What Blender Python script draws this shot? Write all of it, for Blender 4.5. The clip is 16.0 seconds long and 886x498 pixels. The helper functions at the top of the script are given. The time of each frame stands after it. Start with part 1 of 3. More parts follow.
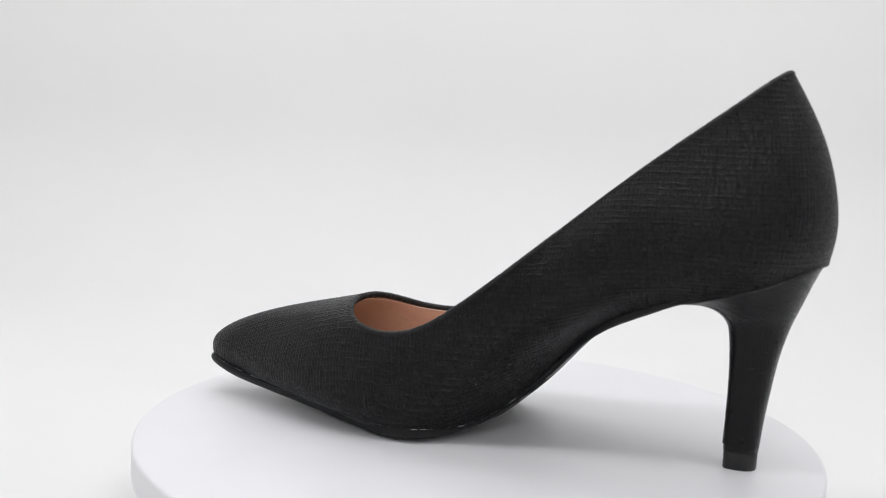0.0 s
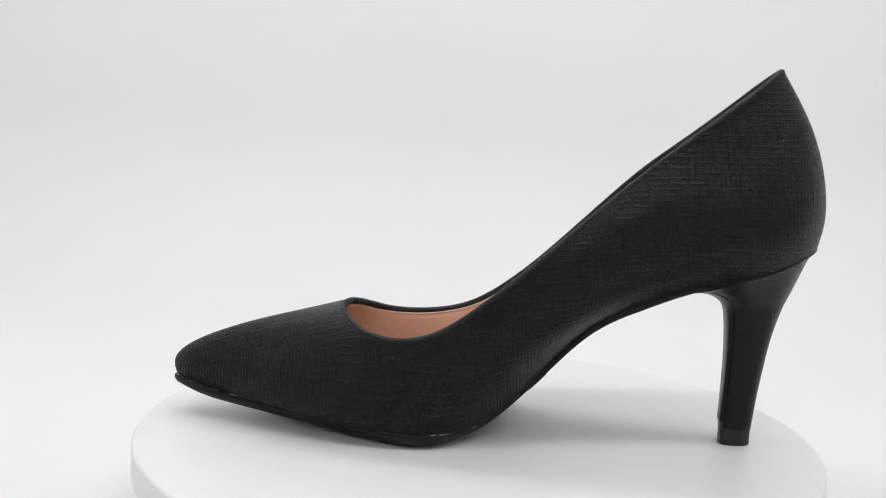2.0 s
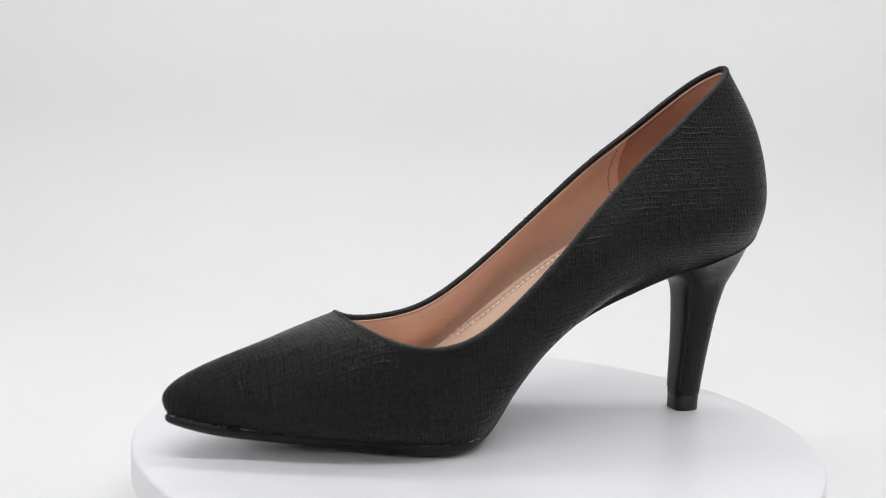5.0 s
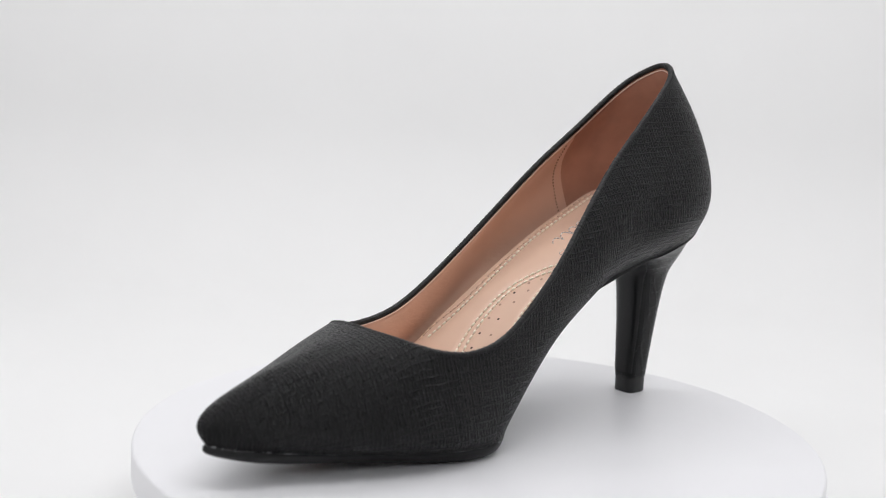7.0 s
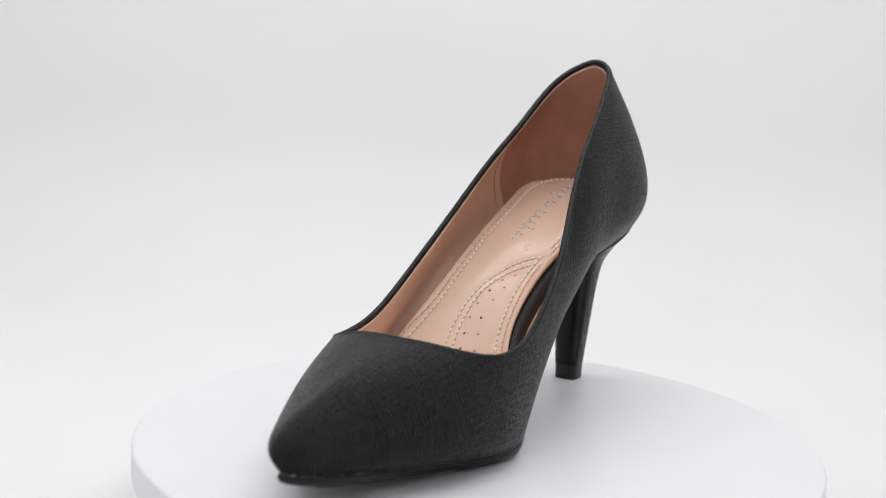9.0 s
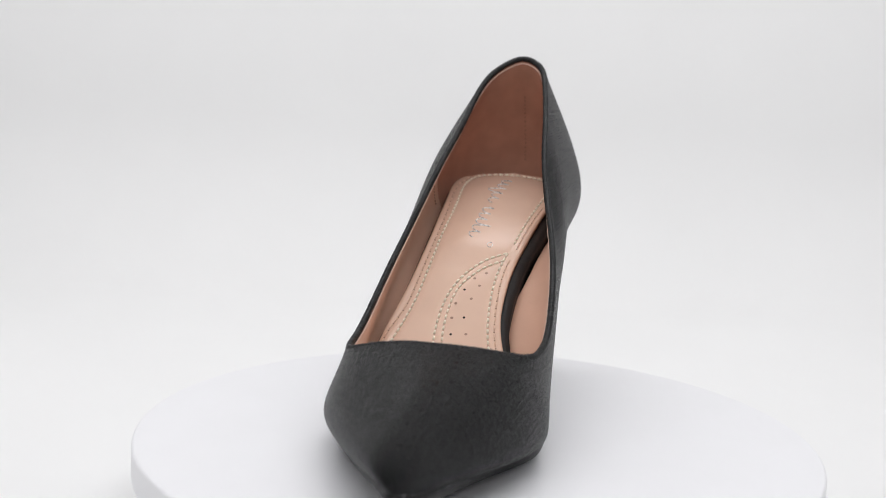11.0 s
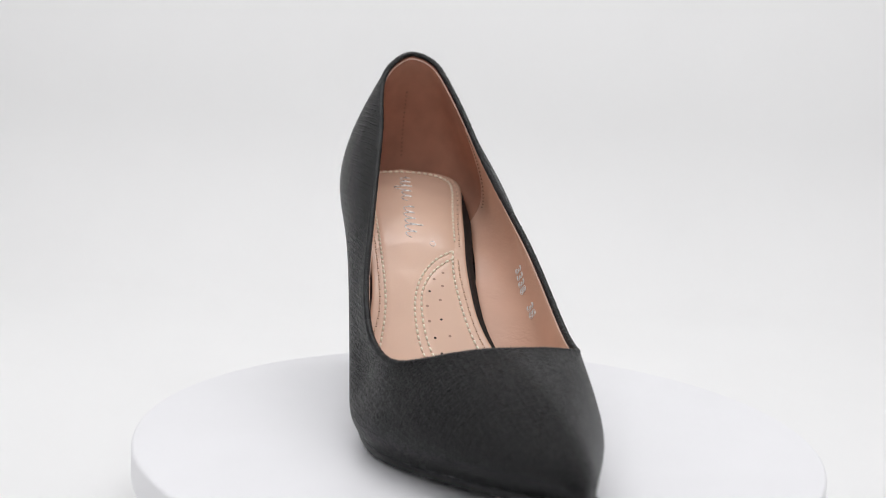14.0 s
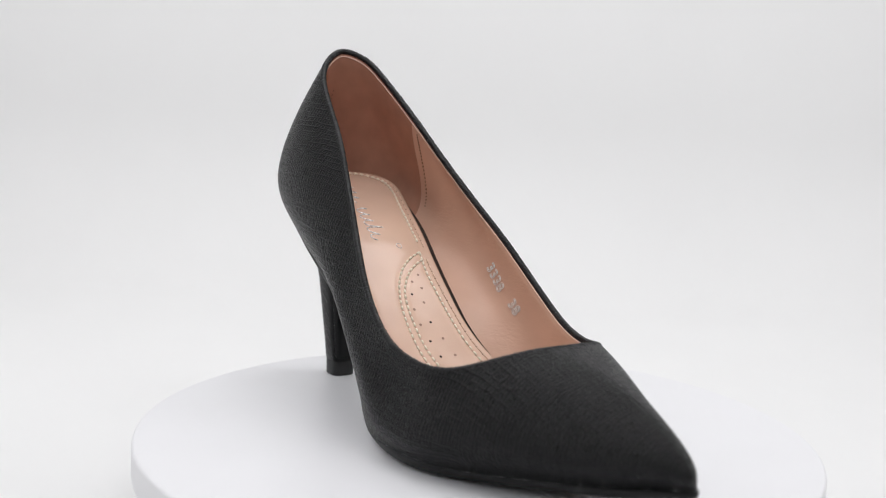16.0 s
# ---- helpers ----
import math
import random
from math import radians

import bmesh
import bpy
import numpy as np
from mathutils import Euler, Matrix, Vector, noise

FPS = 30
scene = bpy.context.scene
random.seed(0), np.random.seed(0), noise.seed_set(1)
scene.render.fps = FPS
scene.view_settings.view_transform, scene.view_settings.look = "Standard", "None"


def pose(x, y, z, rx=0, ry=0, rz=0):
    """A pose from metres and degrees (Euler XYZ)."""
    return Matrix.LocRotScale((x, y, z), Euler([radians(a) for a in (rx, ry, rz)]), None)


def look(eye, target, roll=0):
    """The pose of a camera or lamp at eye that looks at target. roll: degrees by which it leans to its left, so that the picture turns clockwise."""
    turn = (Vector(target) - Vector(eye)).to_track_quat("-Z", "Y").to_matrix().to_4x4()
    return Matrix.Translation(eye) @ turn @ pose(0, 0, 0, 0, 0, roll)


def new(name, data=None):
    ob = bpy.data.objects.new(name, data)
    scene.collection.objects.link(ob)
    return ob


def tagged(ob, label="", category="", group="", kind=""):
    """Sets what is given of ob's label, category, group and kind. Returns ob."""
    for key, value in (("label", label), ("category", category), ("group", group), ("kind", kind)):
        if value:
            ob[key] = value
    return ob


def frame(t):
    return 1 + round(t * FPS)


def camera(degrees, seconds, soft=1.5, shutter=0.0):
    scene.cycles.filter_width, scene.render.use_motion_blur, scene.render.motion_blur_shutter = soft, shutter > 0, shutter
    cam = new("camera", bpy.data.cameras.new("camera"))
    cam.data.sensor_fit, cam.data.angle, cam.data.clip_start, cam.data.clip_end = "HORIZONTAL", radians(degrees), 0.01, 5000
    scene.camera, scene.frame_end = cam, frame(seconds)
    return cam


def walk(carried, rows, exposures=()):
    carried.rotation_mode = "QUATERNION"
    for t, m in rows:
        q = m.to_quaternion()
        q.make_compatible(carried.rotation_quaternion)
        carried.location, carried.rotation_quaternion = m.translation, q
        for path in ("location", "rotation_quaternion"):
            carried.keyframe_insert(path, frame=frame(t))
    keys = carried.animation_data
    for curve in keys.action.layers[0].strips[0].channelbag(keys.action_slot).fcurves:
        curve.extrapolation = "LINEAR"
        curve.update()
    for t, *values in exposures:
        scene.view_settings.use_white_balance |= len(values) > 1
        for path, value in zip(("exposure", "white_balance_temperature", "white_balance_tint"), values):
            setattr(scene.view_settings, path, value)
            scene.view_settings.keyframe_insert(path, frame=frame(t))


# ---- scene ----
cam = camera(39.03, 16.0, soft=0.85)
cam.data.dof.use_dof, cam.data.dof.focus_distance, cam.data.dof.aperture_fstop = True, 0.475, 10.0

# camera on a tripod in front of the turntable, looking slightly down, leaning 2.5 degrees
EYE = Vector((0.0, -0.4485, 0.1413))
YAW, PITCH, LEAN = radians(2.0045), radians(-9.264), 2.49
AIM = Vector((-math.sin(YAW) * math.cos(PITCH), math.cos(YAW) * math.cos(PITCH), math.sin(PITCH)))
walk(cam, [(0.0, look(EYE, EYE + AIM, LEAN)), (16.0, look(EYE, EYE + AIM, LEAN))])

# ---- light: a white photo tent lit from its top ----
world = bpy.data.worlds.new("tent_air")
world.use_nodes = True
world.node_tree.nodes["Background"].inputs[0].default_value = (1.0, 0.99, 0.98, 1)
world.node_tree.nodes["Background"].inputs[1].default_value = 0.05
scene.world = world
scene.view_settings.exposure = -0.055


def area(name, m, sx, sy, power, color):
    la = bpy.data.lights.new(name, "AREA")
    la.shape, la.size, la.size_y, la.energy, la.color = "RECTANGLE", sx, sy, power, color
    ob = new(name, la)
    ob.matrix_world = m
    return ob


# two long strips under the tent's top, one ahead of the turntable and one behind it, and an added soft fill lamp by the
# camera, with no known source
LAMP = (0.985, 0.985, 1.0)
area("front_strip_light", look((0.0, -0.24, 0.735), (0.0, -0.10, 0.0)), 0.95, 0.09, 2.15, LAMP)
area("back_strip_light", look((0.0, 0.26, 0.735), (0.0, 0.18, 0.0)), 0.95, 0.09, 1.8, LAMP)
area("front_fill_light", look((-0.10, -0.88, 0.60), (0.0, 0.1, 0.10)), 0.60, 0.30, 1.4, LAMP)


# ---- materials ----
class Nodes:
    """A short way to write a node material."""

    def __init__(self, name):
        self.mat = bpy.data.materials.new(name)
        self.mat.use_nodes = True
        self.t = self.mat.node_tree
        self.bsdf = self.t.nodes["Principled BSDF"]

    def n(self, kind, **sets):
        node = self.t.nodes.new(kind)
        for k, v in sets.items():
            if k == "op":
                node.operation = v
            elif k == "blend":
                node.blend_type = v
            elif k == "kind":
                node.data_type = v
            else:
                node.inputs[k.replace("_", " ")].default_value = v
        return node

    def link(self, a, b):
        self.t.links.new(a, b)

    def math(self, op, a, b=None):
        m = self.n("ShaderNodeMath", op=op)
        for i, q in enumerate((a, b)):
            if q is None:
                continue
            if isinstance(q, (int, float)):
                m.inputs[i].default_value = q
            else:
                self.link(q, m.inputs[i])
        return m.outputs[0]

    def ramp(self, fac, stops):
        r = self.n("ShaderNodeValToRGB")
        e = r.color_ramp.elements
        while len(e) < len(stops):
            e.new(0.5)
        for el, (p, c) in zip(e, stops):
            el.position = p
            el.color = (c, c, c, 1) if isinstance(c, (int, float)) else (*c, 1)
        self.link(fac, r.inputs[0])
        return r.outputs[0]

    def noise(self, vec, scale, detail=3.0, rough=0.5):
        t = self.n("ShaderNodeTexNoise", Scale=scale, Detail=detail, Roughness=rough)
        if vec is not None:
            self.link(vec, t.inputs["Vector"])
        return t.outputs["Fac"]

    def coords(self, which="Object"):
        return self.n("ShaderNodeTexCoord").outputs[which]

    def scaled(self, vec, sx, sy, sz=1.0):
        m = self.n("ShaderNodeMapping")
        m.inputs["Scale"].default_value = (sx, sy, sz)
        self.link(vec, m.inputs["Vector"])
        return m.outputs[0]

    def bump(self, height, dist, strength=1.0, normal=None):
        b = self.n("ShaderNodeBump", Strength=strength, Distance=dist)
        self.link(height, b.inputs["Height"])
        if normal is not None:
            self.link(normal, b.inputs["Normal"])
        return b.outputs[0]

    def done(self, **sets):
        for k, v in sets.items():
            i = self.bsdf.inputs[k.replace("_", " ")]
            if isinstance(v, (int, float, tuple)):
                i.default_value = v
            else:
                self.link(v, i)
        return self.mat


def plain(name, color, rough, var=0.06, scale=60.0, grain=900.0, relief=0.00004, spec=0.5, gloss=0.06):
    """A surface of one colour with slow blotches, fine grain and uneven gloss."""
    q = Nodes(name)
    co = q.coords()
    big, fine = q.noise(co, scale, 4), q.noise(co, grain, 2)
    lo = tuple(c * (1 - var) for c in color)
    hi = tuple(min(1.0, c * (1 + var)) for c in color)
    col = q.ramp(big, [(0.3, lo), (0.7, hi)])
    ro = q.ramp(big, [(0.3, max(0.05, rough - gloss)), (0.7, min(1, rough + gloss))])
    return q.done(Base_Color=col, Roughness=ro, Normal=q.bump(fine, relief), Specular_IOR_Level=spec)


def leather_black(name, cross=1.0):
    """Black leather embossed like coarse weave: two sets of uneven grooves that cross."""
    q = Nodes(name)
    uv = q.coords("UV")
    split = q.n("ShaderNodeSeparateXYZ")
    q.link(uv, split.inputs[0])
    wander = q.math("MULTIPLY", q.math("SUBTRACT", q.noise(uv, 260.0, 2), 0.5), 0.0007)

    def grooves(across, stretch, fine, pitch):
        # irregular spacing: each groove drifts on its own, and fades in and out along its length
        drift = q.math("MULTIPLY", q.math("SUBTRACT", q.noise(q.scaled(uv, *stretch), 1.0, 1), 0.5), 0.0013)
        at = q.math("ADD", q.math("ADD", across, wander), drift)
        saw = q.math("FRACT", q.math("DIVIDE", at, pitch))
        off = q.math("ABSOLUTE", q.math("SUBTRACT", saw, 0.5))
        line = q.ramp(off, [(0.32, 0.0), (0.46, 1.0)])
        fade = q.ramp(q.noise(q.scaled(uv, *fine), 1.0, 2), [(0.40, 0.10), (0.56, 1.0)])
        return q.math("MULTIPLY", line, fade)

    rows = grooves(split.outputs[1], (70, 420), (150, 450), 0.00200)
    cols = grooves(split.outputs[0], (420, 70), (600, 220), 0.00145)
    patch = q.ramp(q.noise(uv, 45.0, 2), [(0.36, 0.60), (0.62, 1.0)])
    # the last pulls the rows flat over the vamp, where the grooves across it stay
    back = q.ramp(q.math("MULTIPLY", split.outputs[0], 5.0), [(0.28, 0.0), (0.50, 1.0)])
    rows = q.math("MULTIPLY", rows, q.math("ADD", 0.30, q.math("MULTIPLY", back, 0.70)))
    cols = q.math("MULTIPLY", cols, q.math("SUBTRACT", 1.0, q.math("MULTIPLY", back, 0.15)))
    cut = q.math("MULTIPLY", q.math("MAXIMUM", rows, cols), patch)
    pebble = q.noise(uv, 1500.0, 3)
    h = q.math("ADD", q.math("SUBTRACT", 1.0, cut), q.math("MULTIPLY", pebble, 0.42))
    col = q.ramp(q.noise(uv, 90.0, 3), [(0.3, (0.0018, 0.0018, 0.0023)), (0.7, (0.0034, 0.0034, 0.0041))])
    ro = q.ramp(q.noise(uv, 700.0, 2), [(0.3, 0.25), (0.7, 0.44)])
    return q.done(Base_Color=col, Roughness=ro, Normal=q.bump(h, 0.00120, 1.0 * cross), Specular_IOR_Level=0.25)


def insole_leather(name):
    """Beige coated leather, softly creased, with a low gloss."""
    q = Nodes(name)
    co = q.coords()
    big = q.noise(co, 50.0, 4)
    col = q.ramp(big, [(0.3, (0.745, 0.515, 0.393)), (0.7, (0.79, 0.55, 0.42))])
    ro = q.ramp(q.noise(co, 90.0, 3), [(0.3, 0.23), (0.7, 0.27)])
    h = q.math("ADD", q.math("MULTIPLY", q.noise(co, 70.0, 1), 1.0), q.math("MULTIPLY", q.noise(co, 1300.0, 2), 0.05))
    return q.done(Base_Color=col, Roughness=ro, Normal=q.bump(h, 0.0006), Specular_IOR_Level=0.5)


def lining_leather(name):
    """Smooth tan lining with the fine creases of a thin skin."""
    q = Nodes(name)
    co = q.coords()
    col = q.ramp(q.noise(co, 60.0, 4), [(0.3, (0.73, 0.445, 0.322)), (0.7, (0.79, 0.492, 0.360))])
    ro = q.ramp(q.noise(co, 220.0, 3), [(0.3, 0.30), (0.7, 0.40)])
    crease = q.ramp(q.noise(q.scaled(co, 1.0, 1.0, 2.4), 240.0, 4, 0.6), [(0.36, 0.0), (0.62, 1.0)])
    where = q.ramp(q.noise(co, 38.0, 2), [(0.42, 0.15), (0.62, 1.0)])
    h = q.math("ADD", q.math("MULTIPLY", crease, where), q.math("MULTIPLY", q.noise(co, 1400.0, 2), 0.15))
    return q.done(Base_Color=col, Roughness=ro, Normal=q.bump(h, 0.00009), Specular_IOR_Level=0.5)


M_LEATHER = leather_black("black_embossed_leather")
M_BINDING = plain("black_edge_leather", (0.0042, 0.0042, 0.005), 0.36, 0.15, 200, 1100, 0.0004, 0.40)
M_SOLE = plain("black_sole_rubber", (0.0055, 0.0055, 0.006), 0.42, 0.15, 120, 1200, 0.0001, 0.28)
M_HEEL = leather_black("black_heel_leather", 0.16)
M_BREAST = plain("black_heel_breast", (0.0045, 0.0045, 0.005), 0.36, 0.15, 160, 1500, 0.0001, 0.35)
M_LIFT = plain("black_heel_rubber", (0.0075, 0.0075, 0.008), 0.42, 0.2, 200, 1500, 0.00003)
M_TAB = plain("black_tab_rubber", (0.004, 0.004, 0.0045), 0.6)
M_GLUE = plain("dried_glue", (0.30, 0.30, 0.31), 0.4, 0.2, 800, 1500, 0.00004)
M_LINING = lining_leather("tan_lining")
M_LINING_EDGE = plain("pale_lining_edge", (0.82, 0.58, 0.48), 0.5, 0.06, 300, 2000, 0.00005)
M_SUEDE = plain("brown_heel_suede", (0.53, 0.265, 0.185), 0.85, 0.08, 120, 2500, 0.00008, 0.2)
M_INSOLE = insole_leather("beige_insole_leather")
M_THREAD = plain("cream_thread", (0.97, 0.86, 0.71), 0.6, 0.08, 900, 3000, 0.00004)
M_THREAD_TAN = plain("brown_thread", (0.30, 0.145, 0.09), 0.7, 0.1, 900, 3000, 0.00004)
M_THREAD_LOW = plain("sunk_beige_thread", (0.80, 0.57, 0.43), 0.6, 0.08, 900, 3000, 0.00004)
# the shade inside holes, dimples and needle pricks, as dark colours
M_HOLE_SHADE = plain("hole_shade", (0.02, 0.012, 0.009), 0.9)
M_PIT_SHADE = plain("pit_shade", (0.37, 0.22, 0.16), 0.7)
M_FOIL = plain("silver_foil", (0.78, 0.76, 0.75), 0.28, 0.1, 900, 2000, 0.00003)
M_FOIL.node_tree.nodes["Principled BSDF"].inputs["Metallic"].default_value = 0.6
M_STAMP = plain("silver_stamp", (0.92, 0.90, 0.89), 0.32, 0.1, 900, 2000, 0.00003)
M_UNDERLAY = plain("black_underlay", (0.010, 0.009, 0.009), 0.6, 0.2, 150, 1500, 0.0001)
M_PLATTER = plain("white_turntable_plastic", (0.897, 0.894, 0.918), 0.40, 0.01, 30, 1500, 0.00001)
M_BASE = plain("white_turntable_base", (0.86, 0.86, 0.87), 0.5, 0.01, 30, 1500, 0.00001)
M_TENT = plain("white_tent_cloth", (0.925, 0.923, 0.921), 0.9, 0.012, 6, 700, 0.00003, 0.1)

# for the unseen south side, greyed so that it bounces less light
M_DIM_FRONT = plain("grey_unseen_front", (0.62, 0.62, 0.62), 0.9, 0.03, 6, 700, 0.00003, 0.1)


# ---- shaping helpers ----
def part(name, bm, mat, parent, label="", smooth=True):
    me = bpy.data.meshes.new(name)
    bm.normal_update()
    if smooth:
        for f in bm.faces:
            f.smooth = True
    bm.to_mesh(me)
    bm.free()
    me.materials.append(mat)
    ob = new(name, me)
    ob.parent = parent
    if label:
        tagged(ob, label)
    return ob


def closed_curve(ctrl, n):
    """n points on the periodic cubic through the control points."""
    P = np.array(ctrl, float)
    k = len(P)
    A = np.zeros((k, k))
    for i in range(k):
        A[i, i], A[i, (i - 1) % k], A[i, (i + 1) % k] = 4, 1, 1
    D = np.linalg.solve(A, 3 * (np.roll(P, -1, 0) - np.roll(P, 1, 0)))
    t = np.arange(n) * k / n
    i = np.floor(t).astype(int) % k
    f = (t - np.floor(t))[:, None]
    a, b, da, db = P[i], P[(i + 1) % k], D[i], D[(i + 1) % k]
    return a * (1 + 2 * f) * (1 - f) ** 2 + da * f * (1 - f) ** 2 + b * f * f * (3 - 2 * f) - db * f * f * (1 - f)


def natural(x, y, q):
    """Natural cubic through (x, y) at q; y may have columns."""
    x, y, q = np.asarray(x, float), np.asarray(y, float), np.asarray(q, float)
    n, h = len(x), np.diff(x)
    if y.ndim == 1:
        return natural(x, y[:, None], q)[:, 0]
    A, B = np.eye(n), np.zeros_like(y)
    for i in range(1, n - 1):
        A[i, i - 1], A[i, i], A[i, i + 1] = h[i - 1], 2 * (h[i - 1] + h[i]), h[i]
        B[i] = 6 * ((y[i + 1] - y[i]) / h[i] - (y[i] - y[i - 1]) / h[i - 1])
    m = np.linalg.solve(A, B)
    i = np.clip(np.searchsorted(x, q) - 1, 0, n - 2)
    d, a, b = h[i][:, None], (x[i + 1] - q)[:, None], (q - x[i])[:, None]
    return (m[i] * a ** 3 + m[i + 1] * b ** 3) / (6 * d) + (y[i] / d - m[i] * d / 6) * a + (y[i + 1] / d - m[i + 1] * d / 6) * b


def arc_curve(ctrl, n):
    """n points at even steps on the natural cubic through an open row of control points."""
    P = np.array(ctrl, float)
    t = np.concatenate([[0], np.cumsum(np.linalg.norm(np.diff(P, axis=0), axis=1))])
    fine = natural(t, P, np.linspace(0, t[-1], 400))
    L = np.concatenate([[0], np.cumsum(np.linalg.norm(np.diff(fine, axis=0), axis=1))])
    at = np.linspace(0, L[-1], n)
    return np.stack([np.interp(at, L, fine[:, k]) for k in range(fine.shape[1])], 1)


def grid_bm(G, wrap=False, uv=None, flip=False, cap_first=False, cap_last=False):
    """A bmesh of quads over a grid of points [rows, columns, 3]."""
    bm = bmesh.new()
    R, C = G.shape[:2]
    V = [[bm.verts.new(G[r, k]) for k in range(C)] for r in range(R)]
    layer = bm.loops.layers.uv.new("UVMap") if uv is not None else None
    for r in range(R - 1):
        for k in range(C if wrap else C - 1):
            e = (k + 1) % C
            vs = [(r, k), (r, e), (r + 1, e), (r + 1, k)]
            us = [(r, k), (r, k + 1), (r + 1, k + 1), (r + 1, k)]
            if flip:
                vs, us = vs[::-1], us[::-1]
            f = bm.faces.new([V[a][b] for a, b in vs])
            if layer is not None:
                for lp, (a, b) in zip(f.loops, us):
                    lp[layer].uv = uv[a, b]
    if cap_first:
        bm.faces.new(V[0] if flip else V[0][::-1])
    if cap_last:
        bm.faces.new(V[-1][::-1] if flip else V[-1])
    return bm


def tube_bm(P, radius, sides=8, closed=False, bm=None):
    """A round cord along the points P."""
    bm = bm or bmesh.new()
    P = np.asarray(P, float)
    n = len(P)
    T = np.roll(P, -1, 0) - np.roll(P, 1, 0) if closed else np.gradient(P, axis=0)
    T /= np.linalg.norm(T, axis=1)[:, None]
    rings = []
    for i in range(n):
        up = np.array([0, 0, 1.0]) if abs(T[i][2]) < 0.95 else np.array([1.0, 0, 0])
        a = np.cross(T[i], up)
        a /= np.linalg.norm(a)
        b = np.cross(a, T[i])
        r = radius[i] if hasattr(radius, "__len__") else radius
        rings.append([bm.verts.new(P[i] + r * (math.cos(w) * a + math.sin(w) * b)) for w in np.linspace(0, 2 * math.pi, sides, endpoint=False)])
    for i in range(n if closed else n - 1):
        A, B = rings[i], rings[(i + 1) % n]
        for k in range(sides):
            bm.faces.new([A[k], A[(k + 1) % sides], B[(k + 1) % sides], B[k]])
    if not closed:
        bm.faces.new(rings[0][::-1]), bm.faces.new(rings[-1])
    bmesh.ops.recalc_face_normals(bm, faces=list(bm.faces))
    return bm


def lathe_bm(profile, n=160):
    """A turned body from (radius, height) pairs, from the underside up."""
    w = np.linspace(0, 2 * math.pi, n, endpoint=False)
    G = np.array([[(r * math.cos(a), r * math.sin(a), z) for a in w] for r, z in profile])
    return grid_bm(G, wrap=True, cap_first=True, cap_last=True)


# ---- setting: the white sweep and the tent round it ----
FLOOR = -0.036


def build_tent():
    prof = [(-0.95, FLOOR), (0.40, FLOOR)]
    prof += [(0.40 + 0.12 * math.sin(a), FLOOR + 0.12 - 0.12 * math.cos(a)) for a in np.linspace(0.1, math.pi / 2, 14)]
    prof += [(0.52, 0.80)]
    X = np.linspace(-0.75, 0.75, 13)
    G = np.array([[(x, y, z) for x in X] for y, z in prof])
    sweep = part("backdrop", grid_bm(G), M_TENT, None)
    so = sweep.modifiers.new("thickness", "SOLIDIFY")
    so.thickness, so.offset = 0.003, -1
    tagged(sweep, "seamless white backdrop sweep of a photo tent", "backdrop", kind="structure")
    # unseen sides that bounce light; the south one is greyed to dim shoe reflections
    for name, lo, hi in (("wall_west", (-0.765, -0.96, FLOOR - 0.02), (-0.752, 0.55, 0.80)), ("wall_east", (0.752, -0.96, FLOOR - 0.02), (0.765, 0.55, 0.80)),
                         ("wall_south", (-0.75, -0.975, FLOOR - 0.02), (0.75, -0.955, 0.80)), ("ceiling", (-0.765, -0.975, 0.803), (0.765, 0.55, 0.82))):
        bm = bmesh.new()
        bmesh.ops.create_cube(bm, size=1.0)
        for v in bm.verts:
            v.co = Vector([lo[i] + (hi[i] - lo[i]) * (v.co[i] + 0.5) for i in range(3)])
        tagged(part(name, bm, M_DIM_FRONT if name == "wall_south" else M_TENT, None, smooth=False), "plain cloth side of a photo tent, unseen, bounces light", "tent wall", kind="structure")


build_tent()


# ---- turntable: its top is at z = 0 ----
def build_turntable():
    root = tagged(new("turntable"), "round white plastic display turntable, turning slowly", "turntable")
    R, T, e = 0.125, 0.0125, 0.0012
    prof = [(R - e, -T)] + [(R - e + e * math.sin(a), -T + e - e * math.cos(a)) for a in np.linspace(0.3, 1.57, 4)]
    prof += [(R - e + e * math.cos(a), -e + e * math.sin(a)) for a in np.linspace(0, 1.57, 6)] + [(0.06, 0.0), (0.004, 0.0)]
    disc = part("platter", lathe_bm(prof, 200), M_PLATTER, root, "round white plastic platter")
    base = [(0.112, FLOOR), (0.1155, FLOOR + 0.001), (0.1165, FLOOR + 0.003), (0.1165, -T - 0.0025), (0.1155, -T - 0.001), (0.10, -T), (0.004, -T)]
    part("base", lathe_bm(base, 160), M_BASE, root, "low round white plastic base")
    return disc


platter = build_turntable()

# ---- the shoe: s runs from heel to toe, v to its inner side, z up ----
AXIS_S = Vector((-0.618, -0.7862, 0)).normalized()
AXIS_V = Vector((-AXIS_S.y, AXIS_S.x, 0))
ORIGIN = Vector((0.0695, 0.0942, 0))
TO_WORLD = np.array([AXIS_S, AXIS_V, (0, 0, 1)])


def place(P):
    """From shoe coordinates to the turntable's."""
    return np.asarray(P, float) @ TO_WORLD + np.array(ORIGIN)


def loop(back, inner, outer, front):
    return [back] + inner + [front] + outer[::-1]


